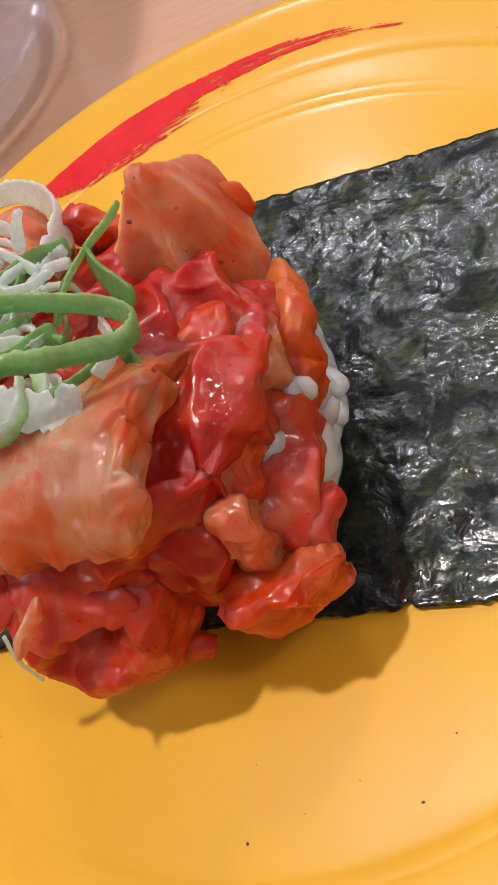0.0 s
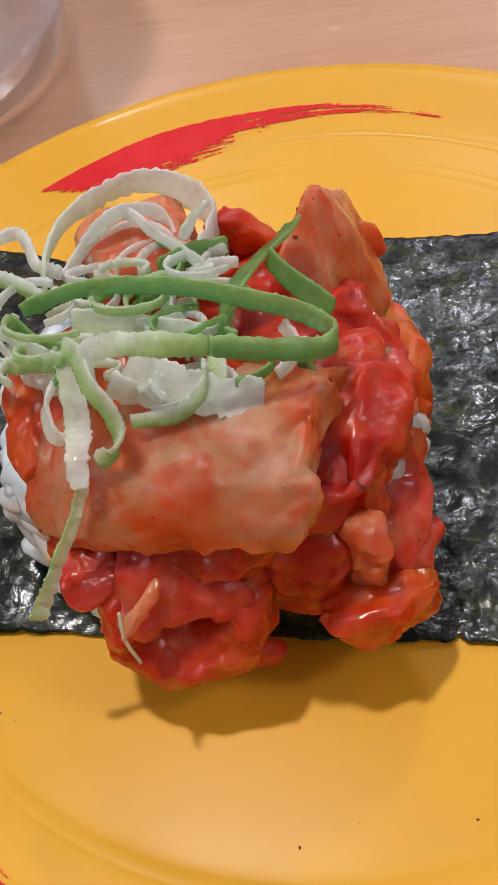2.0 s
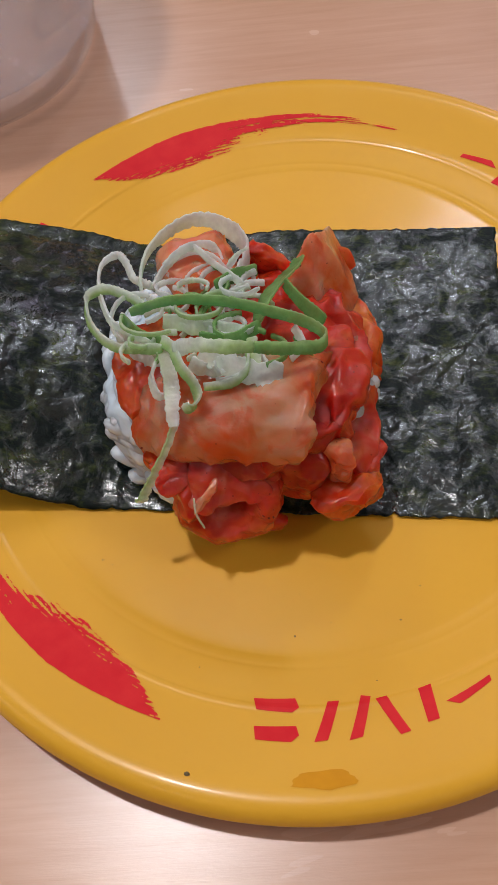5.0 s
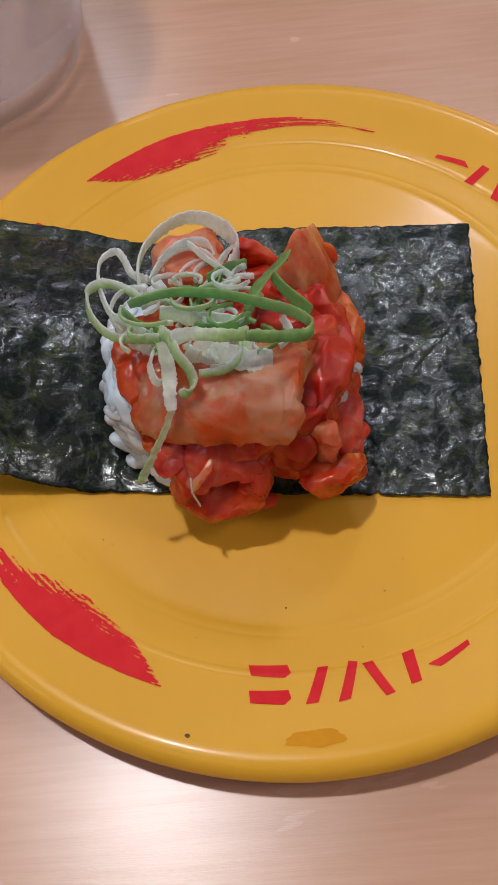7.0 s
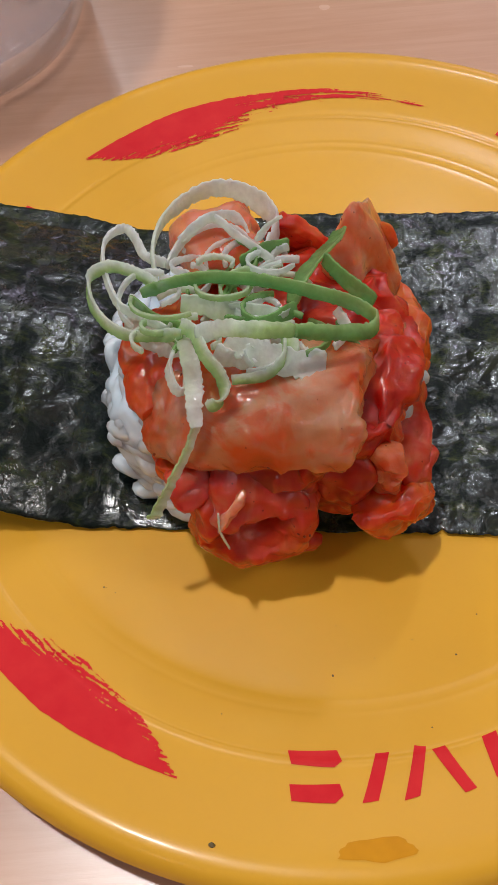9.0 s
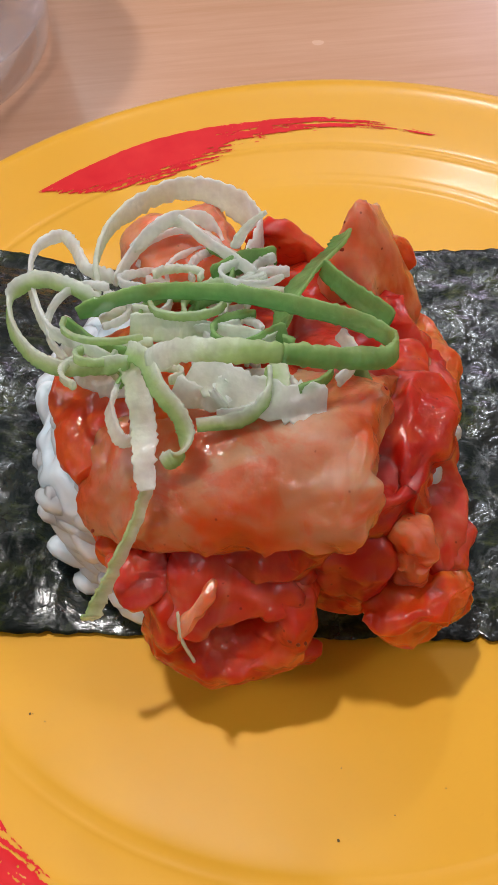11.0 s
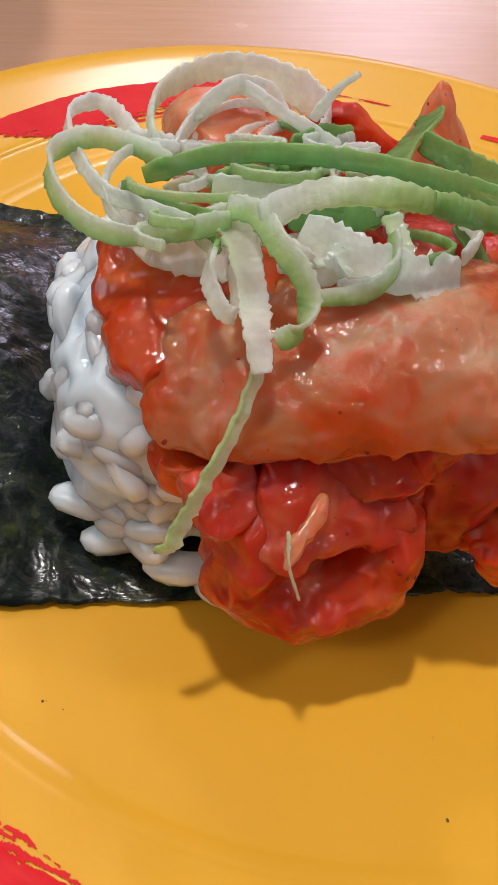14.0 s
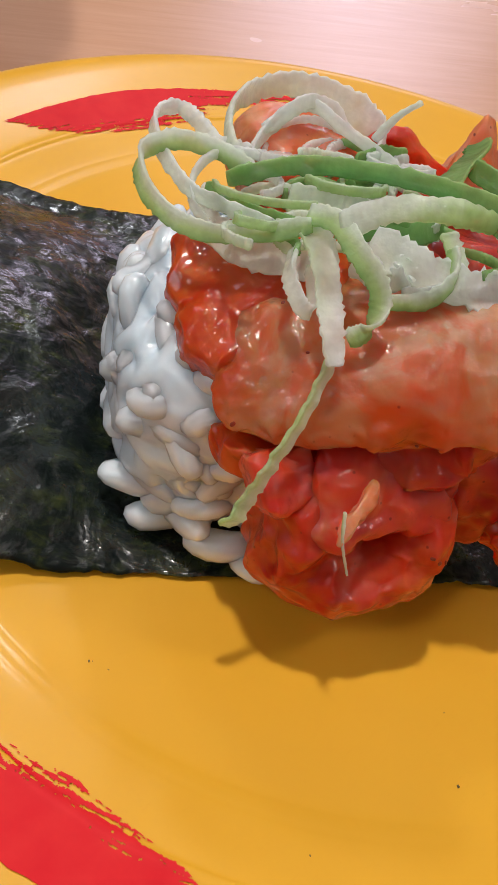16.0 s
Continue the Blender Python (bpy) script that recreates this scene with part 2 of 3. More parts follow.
CEILING = plain("ceiling_paint", (0.78, 0.74, 0.68))
DARK = plain("dark_flake", (0.03, 0.035, 0.015), 0.5, 900.0)


def sauce_material():
    n = Nodes("amber_sauce")
    co = n.coords()
    return n.done(n.ramp(n.noise(co, 300.0, 3.0), [(0.3, (0.58, 0.235, 0.003)), (0.7, (0.66, 0.28, 0.004))]), 0.4, n.bump(n.noise(co, 400.0), 0.1, 0.0004), Specular_IOR_Level=0.1)


SAUCE = sauce_material()
SPECK = plain("chilli_skin", (0.22, 0.02, 0.006), 0.3, 900.0)
CRUMB = plain("dry_crumb", (0.13, 0.085, 0.025), 0.6, 900.0)
GLASS, GLASS_BASE = clear_plastic("clear_plastic", (0.82, 0.80, 0.86), 0.46), clear_plastic("thick_clear_plastic", (0.86, 0.82, 0.82), 0.46)

# ---- mesh helpers ----
MM = 0.001


def mesh_object(name, bm, material, smooth=True):
    me = bpy.data.meshes.new(name)
    bm.normal_update()
    bm.to_mesh(me)
    bm.free()
    me.materials.append(material)
    if smooth:
        me.polygons.foreach_set("use_smooth", [True] * len(me.polygons))
    return new(name, me)


def part(name, bm, material, parent, label="", smooth=True):
    ob = mesh_object(name, bm, material, smooth)
    ob.parent = parent
    return tagged(ob, label)


def lathe(profile, steps=160):
    """A closed surface turned from (radius, height) pairs; a radius of 0 closes to the axis."""
    bm = bmesh.new()
    rings = []
    for r, z in profile:
        if r < 1e-7:
            rings.append([bm.verts.new((0, 0, z))])
        else:
            rings.append([bm.verts.new((r * math.cos(2 * math.pi * k / steps), r * math.sin(2 * math.pi * k / steps), z)) for k in range(steps)])
    for a, b in zip(rings, rings[1:]):
        for k in range(steps):
            j = (k + 1) % steps
            ring = [a[k % len(a)], a[j % len(a)], b[j % len(b)], b[k % len(b)]]
            ring = [v for i, v in enumerate(ring) if v not in ring[:i]]
            if len(ring) > 2:
                bm.faces.new(ring)
    bmesh.ops.recalc_face_normals(bm, faces=bm.faces)
    return bm


def box(lo, hi, bevel=0.0):
    bm = bmesh.new()
    bmesh.ops.create_cube(bm, size=1.0)
    for v in bm.verts:
        v.co = Vector([l + (c + 0.5) * (h - l) for c, l, h in zip(v.co, lo, hi)])
    if bevel:
        bmesh.ops.bevel(bm, geom=bm.edges[:], offset=bevel, segments=3, affect="EDGES", profile=0.5)
    return bm


# ---- the room ----
for wall_name, lo, hi in (("wall_north", (-4.1, 4.0, -0.72), (4.1, 4.1, 1.7)), ("wall_south", (-4.1, -4.1, -0.72), (4.1, -4.0, 1.7)),
                          ("wall_east", (4.0, -4.0, -0.72), (4.1, 4.0, 1.7)), ("wall_west", (-4.1, -4.0, -0.72), (-4.0, 4.0, 1.7))):
    tagged(mesh_object(wall_name, box(lo, hi), WALL, False), "plain beige painted wall of the restaurant", "wall", kind="structure")
tagged(mesh_object("floor", box((-4.1, -4.1, -0.8), (4.1, 4.1, -0.72)), FLOOR, False), "dark tiled restaurant floor", "floor", kind="structure")
tagged(mesh_object("ceiling", box((-4.1, -4.1, 1.7), (4.1, 4.1, 1.8)), CEILING, False), "off-white painted ceiling", "ceiling", kind="structure")

TURN = math.radians(-33.0)
SUSHI = Matrix.Rotation(TURN, 4, "Z")

table = tagged(new("table"), "pale pinkish wood-veneer restaurant table with satin finish", "table")
table.matrix_world = Matrix.Rotation(math.radians(-27), 4, "Z")
part("tabletop", box((-0.62, -0.36, -0.03), (0.62, 0.42, 0.0), 0.004), TABLE, table, smooth=False)
part("pedestal", box((-0.05, -0.05, -0.70), (0.05, 0.05, -0.03), 0.01), DARK, table, smooth=False)
part("foot", box((-0.28, -0.22, -0.72), (0.28, 0.22, -0.70), 0.006), DARK, table, smooth=False)

# ---- the plate ----
UPPER = [(0.0, 6.2), (20, 6.2), (40, 6.25), (48.5, 6.3), (50.3, 6.36), (50.8, 6.45), (51.2, 6.52), (51.7, 6.58), (52.2, 6.61), (52.8, 6.72), (56.6, 7.1), (57.6, 7.22), (58.0, 7.32),
         (58.3, 7.46), (58.7, 7.55), (59.2, 7.54), (60.2, 7.68), (64.0, 8.42), (68.0, 9.3), (70.0, 9.75), (71.8, 10.0), (73.3, 9.75), (74.4, 8.9), (75.0, 7.6)]
LOWER = [(74.9, 6.4), (74.3, 5.9), (73.4, 6.1), (70.0, 6.6), (62.0, 5.4), (55.0, 4.4), (50.0, 3.6), (45.0, 2.7), (44.5, 0.5), (44.0, 0.0), (41.0, 0.0), (40.5, 0.6), (40.0, 2.6), (0.0, 2.6)]


def smooth_profile(pairs, times=2):
    for _ in range(times):
        out = [pairs[0]]
        for (a, b), (c, d) in zip(pairs, pairs[1:]):
            out += [(a * 0.75 + c * 0.25, b * 0.75 + d * 0.25), (a * 0.25 + c * 0.75, b * 0.25 + d * 0.75)]
        pairs = out + [pairs[-1]]
    return pairs


TOP_LINE = smooth_profile(UPPER)


def plate_height(r):
    """Height of the plate's upper face, in metres."""
    return float(np.interp(r * 1000, [p[0] for p in TOP_LINE], [p[1] for p in TOP_LINE])) * MM


plate = tagged(new("plate"), "round yellow-orange melamine plate with red brush prints, on the table", "plate")
part("plate_body", lathe([(r * MM, z * MM) for r, z in TOP_LINE + smooth_profile(LOWER)], 240), PLATE, plate)


def on_plate(angle, r, lift=0.00012):
    a = math.radians(angle)
    return Vector((r * math.cos(a), r * math.sin(a), plate_height(r) + lift))


def brush_stroke(start, seed):
    """A dry brush stroke that runs clockwise from its full end to a thin one."""
    bm = bmesh.new()
    knots = [0, 3, 8, 18, 30, 45, 60]
    n_s, n_w = 540, 72
    grid = {}
    for i in range(n_s + 1):
        a = 60.0 * i / n_s
        centre = np.interp(a, knots, [63.8, 62.6, 61.2, 60.6, 61.4, 62.6, 62.2])
        half = np.interp(a, knots, [0.25, 1.5, 3.1, 4.3, 3.2, 1.8, 0.7])
        half *= 1 + 0.04 * noise.noise((a * 0.7, seed, 0))
        for j in range(n_w + 1):
            w = 2 * j / n_w - 1
            grid[i, j] = (a, w, centre + half * w)
    verts = {}

    def vert(i, j):
        if (i, j) not in verts:
            a, w, r = grid[i, j]
            verts[i, j] = bm.verts.new(on_plate(start - a, r * MM))
        return verts[i, j]

    for i in range(n_s):
        for j in range(n_w):
            a, w, r = grid[i, j]
            a, w = a + 0.09, w + 1.0 / n_w
            streak = noise.noise((a * 0.25, r * 2.6, seed)) + 0.55 * noise.noise((a * 1.1, r * 3.4, seed + 9)) + 0.35 * noise.noise((a * 3.2, r * 5, seed + 4))
            dry = np.interp(a, [0, 4, 20, 30, 46, 60], [0.1, -0.9, -0.7, -0.2, 0.12, 0.5])
            inner = np.interp(w, [-1, -0.75, -0.35, -0.1, 0.9, 1.0], [1.15, 0.75, 0.38, -0.25, -0.3, 0.35])
            if a < 3:
                inner += 0.2
            if a > 27 and w < 0.5:
                # the tail splits into an outer and an inner streak
                inner += 0.5 * min(1, (a - 27) / 4) if (w > 0.3 or w < -0.1) else -0.15
            if a > 40 and w > 0.5:
                inner += (a - 40) * 0.03
            if streak < -dry - inner + (0.12 if a > 30 and -0.25 < w < 0.15 else 0.35) - 0.15:
                bm.faces.new((vert(i, j), vert(i, j + 1), vert(i + 1, j + 1), vert(i + 1, j)))
    bmesh.ops.recalc_face_normals(bm, faces=bm.faces)
    return bm


def mark(outline, turn):
    """A flat printed bar from an outline of (degrees, millimetres from the axis), filled as a fan and bent over the plate."""
    bm = bmesh.new()
    pts = []
    for (a0, r0), (a1, r1) in zip(outline, outline[1:] + outline[:1]):
        pts += [(a0 + (a1 - a0) * k / 4, r0 + (r1 - r0) * k / 4) for k in range(4)]
    vs = [bm.verts.new(on_plate(a + turn, r * MM)) for a, r in pts]
    bm.faces.new(vs)
    bmesh.ops.triangulate(bm, faces=bm.faces[:])
    bmesh.ops.subdivide_edges(bm, edges=bm.edges[:], cuts=5, use_grid_fill=True)
    for v in bm.verts:
        v.co.z = plate_height(v.co.xy.length) + 0.00012
    bmesh.ops.recalc_face_normals(bm, faces=bm.faces)
    for f in bm.faces:
        if f.normal.z < 0:
            f.normal_flip()
    return bm


MARKS = [
    [(-127.6, 57.4), (-121.4, 57.0), (-120.8, 58.4), (-121.8, 59.2), (-127.0, 59.1)],
    [(-127.0, 61.6), (-121.2, 61.2), (-120.8, 62.6), (-121.8, 63.6), (-126.6, 63.6)],
    [(-116.6, 57.6), (-114.9, 57.6), (-117.0, 63.4), (-118.8, 63.6)],
    [(-111.6, 57.2), (-110.2, 57.6), (-112.4, 63.4), (-114.2, 63.7)],
    [(-109.6, 58.1), (-107.9, 58.0), (-106.1, 63.9), (-107.5, 64.1)],
    [(-103.2, 58.2), (-101.2, 58.1), (-102.0, 63.4), (-103.6, 63.4)],
    [(-100.2, 61.3), (-93.0, 60.4), (-93.2, 61.3), (-98.6, 62.4)],
]
for third in range(3):
    part("printed_stroke", brush_stroke(-139.6 + 120 * third, 3.0 + third), PRINT, plate, "red dry-brush printed stroke", False)
    for outline in MARKS:
        part("printed_mark", mark(outline, 120 * third), PRINT, plate, "red printed bar", False)

# ---- the tumbler ----
glass = tagged(new("tumbler"), "clear plastic tumbler standing on the table", "tumbler")
glass.matrix_world = pose(-0.0180, 0.1290, 0.0)
WALL_LINE = [(33.2, 9.0), (33.6, 14), (34.6, 40), (36.0, 75), (36.8, 92), (36.3, 92.6), (35.4, 92), (34.6, 75), (33.0, 40), (31.6, 17), (30.8, 14.2), (31.2, 9.0), (33.2, 9.0)]
BASE_LINE = [(0.0, 0.6), (24, 0.6), (26, 0.0), (29.5, 0.0), (31.6, 0.8), (32.8, 3.0), (33.2, 7.0), (33.25, 8.9), (30.7, 9.1), (30.4, 11.6), (28.4, 10.6), (24, 10.2), (0.0, 10.0)]
part("glass_wall", lathe([(r * MM, z * MM) for r, z in WALL_LINE], 120), GLASS, glass)
part("glass_base", lathe([(r * MM, z * MM) for r, z in BASE_LINE], 120), GLASS_BASE, glass, "thick clear plastic base")

# ---- the nori sheet ----


def nori_bm():
    """A torn-edged sheet that lies on the plate, arches up beside the rice and lifts towards its far end."""
    nu, nv = 240, 130
    u0, u1 = -68.0, 36.0
    bm = bmesh.new()

    def step(x):
        x = min(max(x, 0.0), 1.0)
        return x * x * (3 - 2 * x)

    def place(i, j, under):
        u = u0 + (u1 - u0) * i / nu
        s = j / nv
        ragged = 0.35 * noise.noise((u * 0.9, 0, 1)) + 0.3 * noise.noise((u * 0.25, 4, 1))
        lo = -26.6 + ragged + 0.9 * math.exp(-((u - 16.5) / 0.5) ** 2)
        hi = 34.2 + 0.4 * noise.noise((u * 0.6, 9, 1)) - 4.0 * math.exp(-((u + 27.0) / 13.0) ** 2)
        v = lo + (hi - lo) * s
        if i in (0, nu):
            u += 0.5 * noise.noise((v * 0.5, 3, i)) + 0.3 * noise.noise((v * 1.7, 3, i))
        arch = 5.2 * step((-25.0 - u) / 13.0) * math.sin(math.pi * min(max(s * 1.06, 0), 1)) ** 0.8
        far = step((-32.0 - u) / 34.0)
        lift = arch + far * (13.0 * (1 - s) + 0.2 * s)
        lift += 0.5 * step((u - 20) / 16) * s
        waves = 0.35 * noise.noise((u * 0.09, v * 0.09, 2)) + 0.16 * noise.noise((u * 0.35, v * 0.35, 5)) + 0.08 * noise.noise((u * 1.1, v * 1.1, 7))
        p = SUSHI @ Vector((u * MM, v * MM, 0))
        ground = plate_height(math.hypot(p.x, p.y)) * 1000
        z = max(ground, 6.3) + 0.55 + lift + waves + (0.0 if under else 0.22)
        return (u * MM, v * MM, z * MM)

    tops = [[bm.verts.new(place(i, j, False)) for j in range(nv + 1)] for i in range(nu + 1)]
    lows = [[bm.verts.new(place(i, j, True)) for j in range(nv + 1)] for i in range(nu + 1)]
    for i in range(nu):
        for j in range(nv):
            bm.faces.new((tops[i][j], tops[i + 1][j], tops[i + 1][j + 1], tops[i][j + 1]))
            bm.faces.new((lows[i][j], lows[i][j + 1], lows[i + 1][j + 1], lows[i + 1][j]))
    for i in range(nu):
        bm.faces.new((tops[i][0], lows[i][0], lows[i + 1][0], tops[i + 1][0]))
        bm.faces.new((tops[i + 1][nv], lows[i + 1][nv], lows[i][nv], tops[i][nv]))
    for j in range(nv):
        bm.faces.new((tops[0][j + 1], lows[0][j + 1], lows[0][j], tops[0][j]))
        bm.faces.new((tops[nu][j], lows[nu][j], lows[nu][j + 1], tops[nu][j + 1]))
    return bm


nori = tagged(mesh_object("nori_sheet", nori_bm(), NORI), "dark green glossy nori seaweed sheet lying under the rice", "seaweed")
nori.matrix_world = SUSHI

# ---- shaped food pieces ----


def rounded_block(cuts, power):
    """A cube of side 2 with a fine grid, rounded to a superellipsoid."""
    bm = bmesh.new()
    bmesh.ops.create_cube(bm, size=2.0)
    bmesh.ops.subdivide_edges(bm, edges=bm.edges[:], cuts=cuts, use_grid_fill=True)
    for v in bm.verts:
        length = (abs(v.co.x) ** power + abs(v.co.y) ** power + abs(v.co.z) ** power) ** (1 / power)
        v.co /= length
    return bm


def piece_bm(half, power=4.0, taper=0.0, ridge=0.0, bend=0.0, arc=0.0, lumps=0.6, ragged=0.25, dents=(), seed=0.0, cuts=36, torn=0.45, folds=0.14):
    """A food piece in millimetres round its middle. arc: the radius over which it drapes along y; bend: how far its ends along x sag."""
    bm = rounded_block(cuts, power)
    for v in bm.verts:
        x, y, z = v.co.x * half[0], v.co.y * half[1], v.co.z * half[2]
        up = v.co.z * 0.5 + 0.5
        x, y = x * (1 - taper * up), y * (1 - ridge * up)
        z -= bend * v.co.x ** 2
        if arc:
            a = y / arc
            y, z = (arc + z) * math.sin(a), (arc + z) * math.cos(a) - arc
        p = Vector((x, y, z))
        for c, radius, depth in dents:
            off = p - Vector(c)
            p += off.normalized() * 0 - Vector(c).normalized() * depth * math.exp(-(off.length / radius) ** 2)
        q = p * 0.16 + Vector((seed, seed * 1.7, -seed))
        w = noise.noise_vector(q) * lumps * 1.6 + noise.noise_vector(q * 2.6) * lumps * 0.6
        edge = max(abs(v.co.x), abs(v.co.y)) ** 4
        w += noise.noise_vector(q * 7.0) * ragged * (0.2 + edge) + noise.noise_vector(q * 17.0) * ragged * 0.15
        # torn outline and leafy folds
        rim = max(abs(v.co.x), abs(v.co.y)) ** 6
        flat = Vector((q.x, q.y, 0)) * 2.2
        w += Vector((noise.noise(flat), noise.noise(flat + Vector((0, 0, 9))), 0)) * torn * 2.0 * rim
        crease = 0.32 - abs(noise.noise(q * 1.9 + Vector((5, 0, 0)))) - 0.5 * abs(noise.noise(q * 4.1))
        w += v.co.normalized() * crease * folds * 2.0
        v.co = (p + w) * MM
    return bm


def wedge_bm(corners, seed):
    """A knife-cut piece between a few corners in millimetres, with softened edges and a fibrous skin, round (4, 1, 33)."""
    bm = bmesh.new()
    for c in corners:
        bm.verts.new(Vector(c) - Vector((4, 1, 33)))
    hull = bmesh.ops.convex_hull(bm, input=bm.verts[:])
    bmesh.ops.delete(bm, geom=[g for g in hull["geom_interior"] if isinstance(g, bmesh.types.BMVert)], context="VERTS")
    bmesh.ops.triangulate(bm, faces=bm.faces[:])
    bmesh.ops.subdivide_edges(bm, edges=bm.edges[:], cuts=13, use_grid_fill=True)
    for _ in range(4):
        bmesh.ops.smooth_vert(bm, verts=bm.verts, factor=0.5, use_axis_x=True, use_axis_y=True, use_axis_z=True)
    for v in bm.verts:
        q = v.co * 0.2 + Vector((seed, 0, -seed))
        v.co += noise.noise_vector(q) * 0.7 + noise.noise_vector(q * 3.0) * 0.35 + noise.noise_vector(q * 8.0) * 0.16
        v.co *= MM
    return bm


def kimchi(name, at, half, turn, material, label, **shape):
    ob = mesh_object(name, piece_bm(half, **shape), material)
    ob.matrix_world = SUSHI @ pose(at[0] * MM, at[1] * MM, at[2] * MM, *turn)
    return tagged(ob, label, "kimchi", "kimchi pieces on the rice")


# ---- the rice ----
rice = tagged(new("rice_ball"), "hand-pressed ball of white sushi rice on the nori", "rice")
rice.matrix_world = SUSHI @ pose(-9.0 * MM, -9.2 * MM, 6.6 * MM)
HALF = Vector((21.4, 15.6, 12.4))
dice = random.Random(5)


def rice_mass():
    """The pressed ball: a rounded block whose skin swells over hundreds of half-buried grains."""
    bm = rounded_block(78, 3.2)
    pts = np.array([v.co for v in bm.verts]) * np.array(HALF)
    normals = pts / np.array(HALF) ** 2
    normals /= np.linalg.norm(normals, axis=1)[:, None]
    swell = np.zeros(len(pts))
    for _ in range(420):
        p = pts[dice.randrange(len(pts))]
        way = np.array([dice.gauss(0, 1) for _ in range(3)])
        n = p / np.array(HALF) ** 2
        n /= np.linalg.norm(n)
        way -= n * way.dot(n) * 0.8
        way /= np.linalg.norm(way)
        off = pts - p
        along = np.clip(off @ way, -2.4, 2.4)
        d = np.linalg.norm(off - along[:, None] * way, axis=1)
        r = dice.uniform(1.15, 1.5)
        swell = np.maximum(swell, np.sqrt(np.maximum(r * r - d * d, 0)) * dice.uniform(0.6, 1.0))
    out = pts + normals * (swell[:, None] - 0.9)
    for v, co in zip(bm.verts, out):
        v.co = Vector((co[0], co[1], co[2] + HALF.z)) * MM
    for _ in range(5):
        bmesh.ops.smooth_vert(bm, verts=bm.verts, factor=0.5, use_axis_x=True, use_axis_y=True, use_axis_z=True)
    return bm


part("rice_core", rice_mass(), RICE, rice)


def grain_mesh(seed):
    bm = bmesh.new()
    bmesh.ops.create_uvsphere(bm, u_segments=9, v_segments=7, radius=1.0)
    for v in bm.verts:
        x, y, z = v.co
        plump = 1 + 0.3 * z * z
        v.co = Vector((x * 1.42 * plump, y * 1.25 * plump, z * 2.9))
        v.co.x += 0.35 * (z * z - 0.5) * (1 if seed % 2 else -0.6)
        v.co += noise.noise_vector(v.co * 0.7 + Vector((seed, 0, 0))) * 0.14
        v.co *= MM
    me = bpy.data.meshes.new("rice_grain")
    bm.to_mesh(me)
    bm.free()
    me.materials.append(RICE)
    me.polygons.foreach_set("use_smooth", [True] * len(me.polygons))
    return me


GRAINS = [grain_mesh(k) for k in range(4)]


def grain(x, y, z, tilt, spin):
    ob = new("rice_grain", dice.choice(GRAINS))
    ob.parent = rice
    ob.matrix_basis = pose(x * MM, y * MM, z * MM, *tilt) @ pose(0, 0, 0, 0, 0, spin) @ Matrix.Scale(dice.uniform(1.0, 1.25), 4)
    return ob


for count, (a_lo, a_hi) in ((62, (108, 268)), (5, (-10, 25))):
    for _ in range(count):
        a = math.radians(dice.uniform(a_lo, a_hi))
        h = dice.uniform(-0.92, 0.98)
        ca, sa = math.cos(a), math.sin(a)
        k = (abs(ca) ** 3.2 + abs(sa) ** 3.2 + abs(h) ** 3.2) ** (-1 / 3.2)
        out = 1.0 + dice.uniform(-0.08, -0.03)
        grain(HALF.x * ca * k * out, HALF.y * sa * k * out, HALF.z + HALF.z * h * k * out, (dice.uniform(20, 160), dice.uniform(-40, 40), math.degrees(a) + dice.uniform(-30, 30)), dice.uniform(0, 360))
# loose grains that stick out at the foot of the ball
for x, y, z, tilt in ((-18.6, -10.0, 5.4, (80, 10, 60)), (-17.6, -6.5, 9.0, (70, 40, 20)), (-13.6, -13.6, 4.6, (75, 0, 30)), (-12.5, -14.4, 7.4, (70, 20, 70)),
                      (-10.3, -15.6, 3.2, (80, 0, 75)), (-7.4, -17.4, 2.6, (70, 10, 20)), (-15.6, -11.6, 2.6, (85, 0, 100)), (20.6, 1.5, 8.0, (60, 10, 10)), (20.8, -1.2, 11.0, (30, 10, 60)), (20.4, 4.0, 10.0, (80, 20, 40))):
    grain(x, y, z, tilt, 0)

# ---- the kimchi ----
kimchi("kimchi_mound", (-5, -11.5, 26.5), (15.5, 16.5, 9.5), (0, 0, 0), DEEP, "mound of deep red chopped kimchi under the larger pieces", power=3.0, lumps=1.8, ragged=0.3, seed=1, cuts=44)
radish = kimchi("radish_slice", (-9.0, -18.2, 35.2), (14.0, 12.6, 1.9), (-6, -12, -8), PEACH, "translucent peach-coloured radish slice draped over the front", power=7, arc=10.5, lumps=0.36, ragged=0.26, bend=1.2, seed=2, cuts=64, torn=0.75, folds=0.10)
wedge = tagged(mesh_object("radish_cube", wedge_bm([(2.4, 1.6, 43.4), (3.8, 2.2, 42.8), (5.9, 10.6, 34.8), (-1.2, -2.6, 38.4), (10.2, 1.4, 28.0), (-1.6, -4.2, 29.0), (4.6, -6.4, 29.0), (9.8, -2.4, 24.0),
                                                    (3.0, 9.6, 27.0), (-2.0, 3.0, 29.0)], 3.0), BLUSH), "pale pinkish-orange radish wedge with a pointed top", "kimchi", "kimchi pieces on the rice")
wedge.matrix_world = SUSHI @ pose(4 * MM, 1 * MM, 33 * MM)
leaf = kimchi("cabbage_roll", (-9.4, -27.8, 18.9), (8.3, 8.3, 8.2), (0, 8, 4), RED, "cupped red cabbage leaf hanging over the front of the rice", power=2.6, lumps=0.9, ragged=0.2, dents=(((-0.4, -6.4, 4.6), 4.4, 7.0),), seed=4, cuts=56)
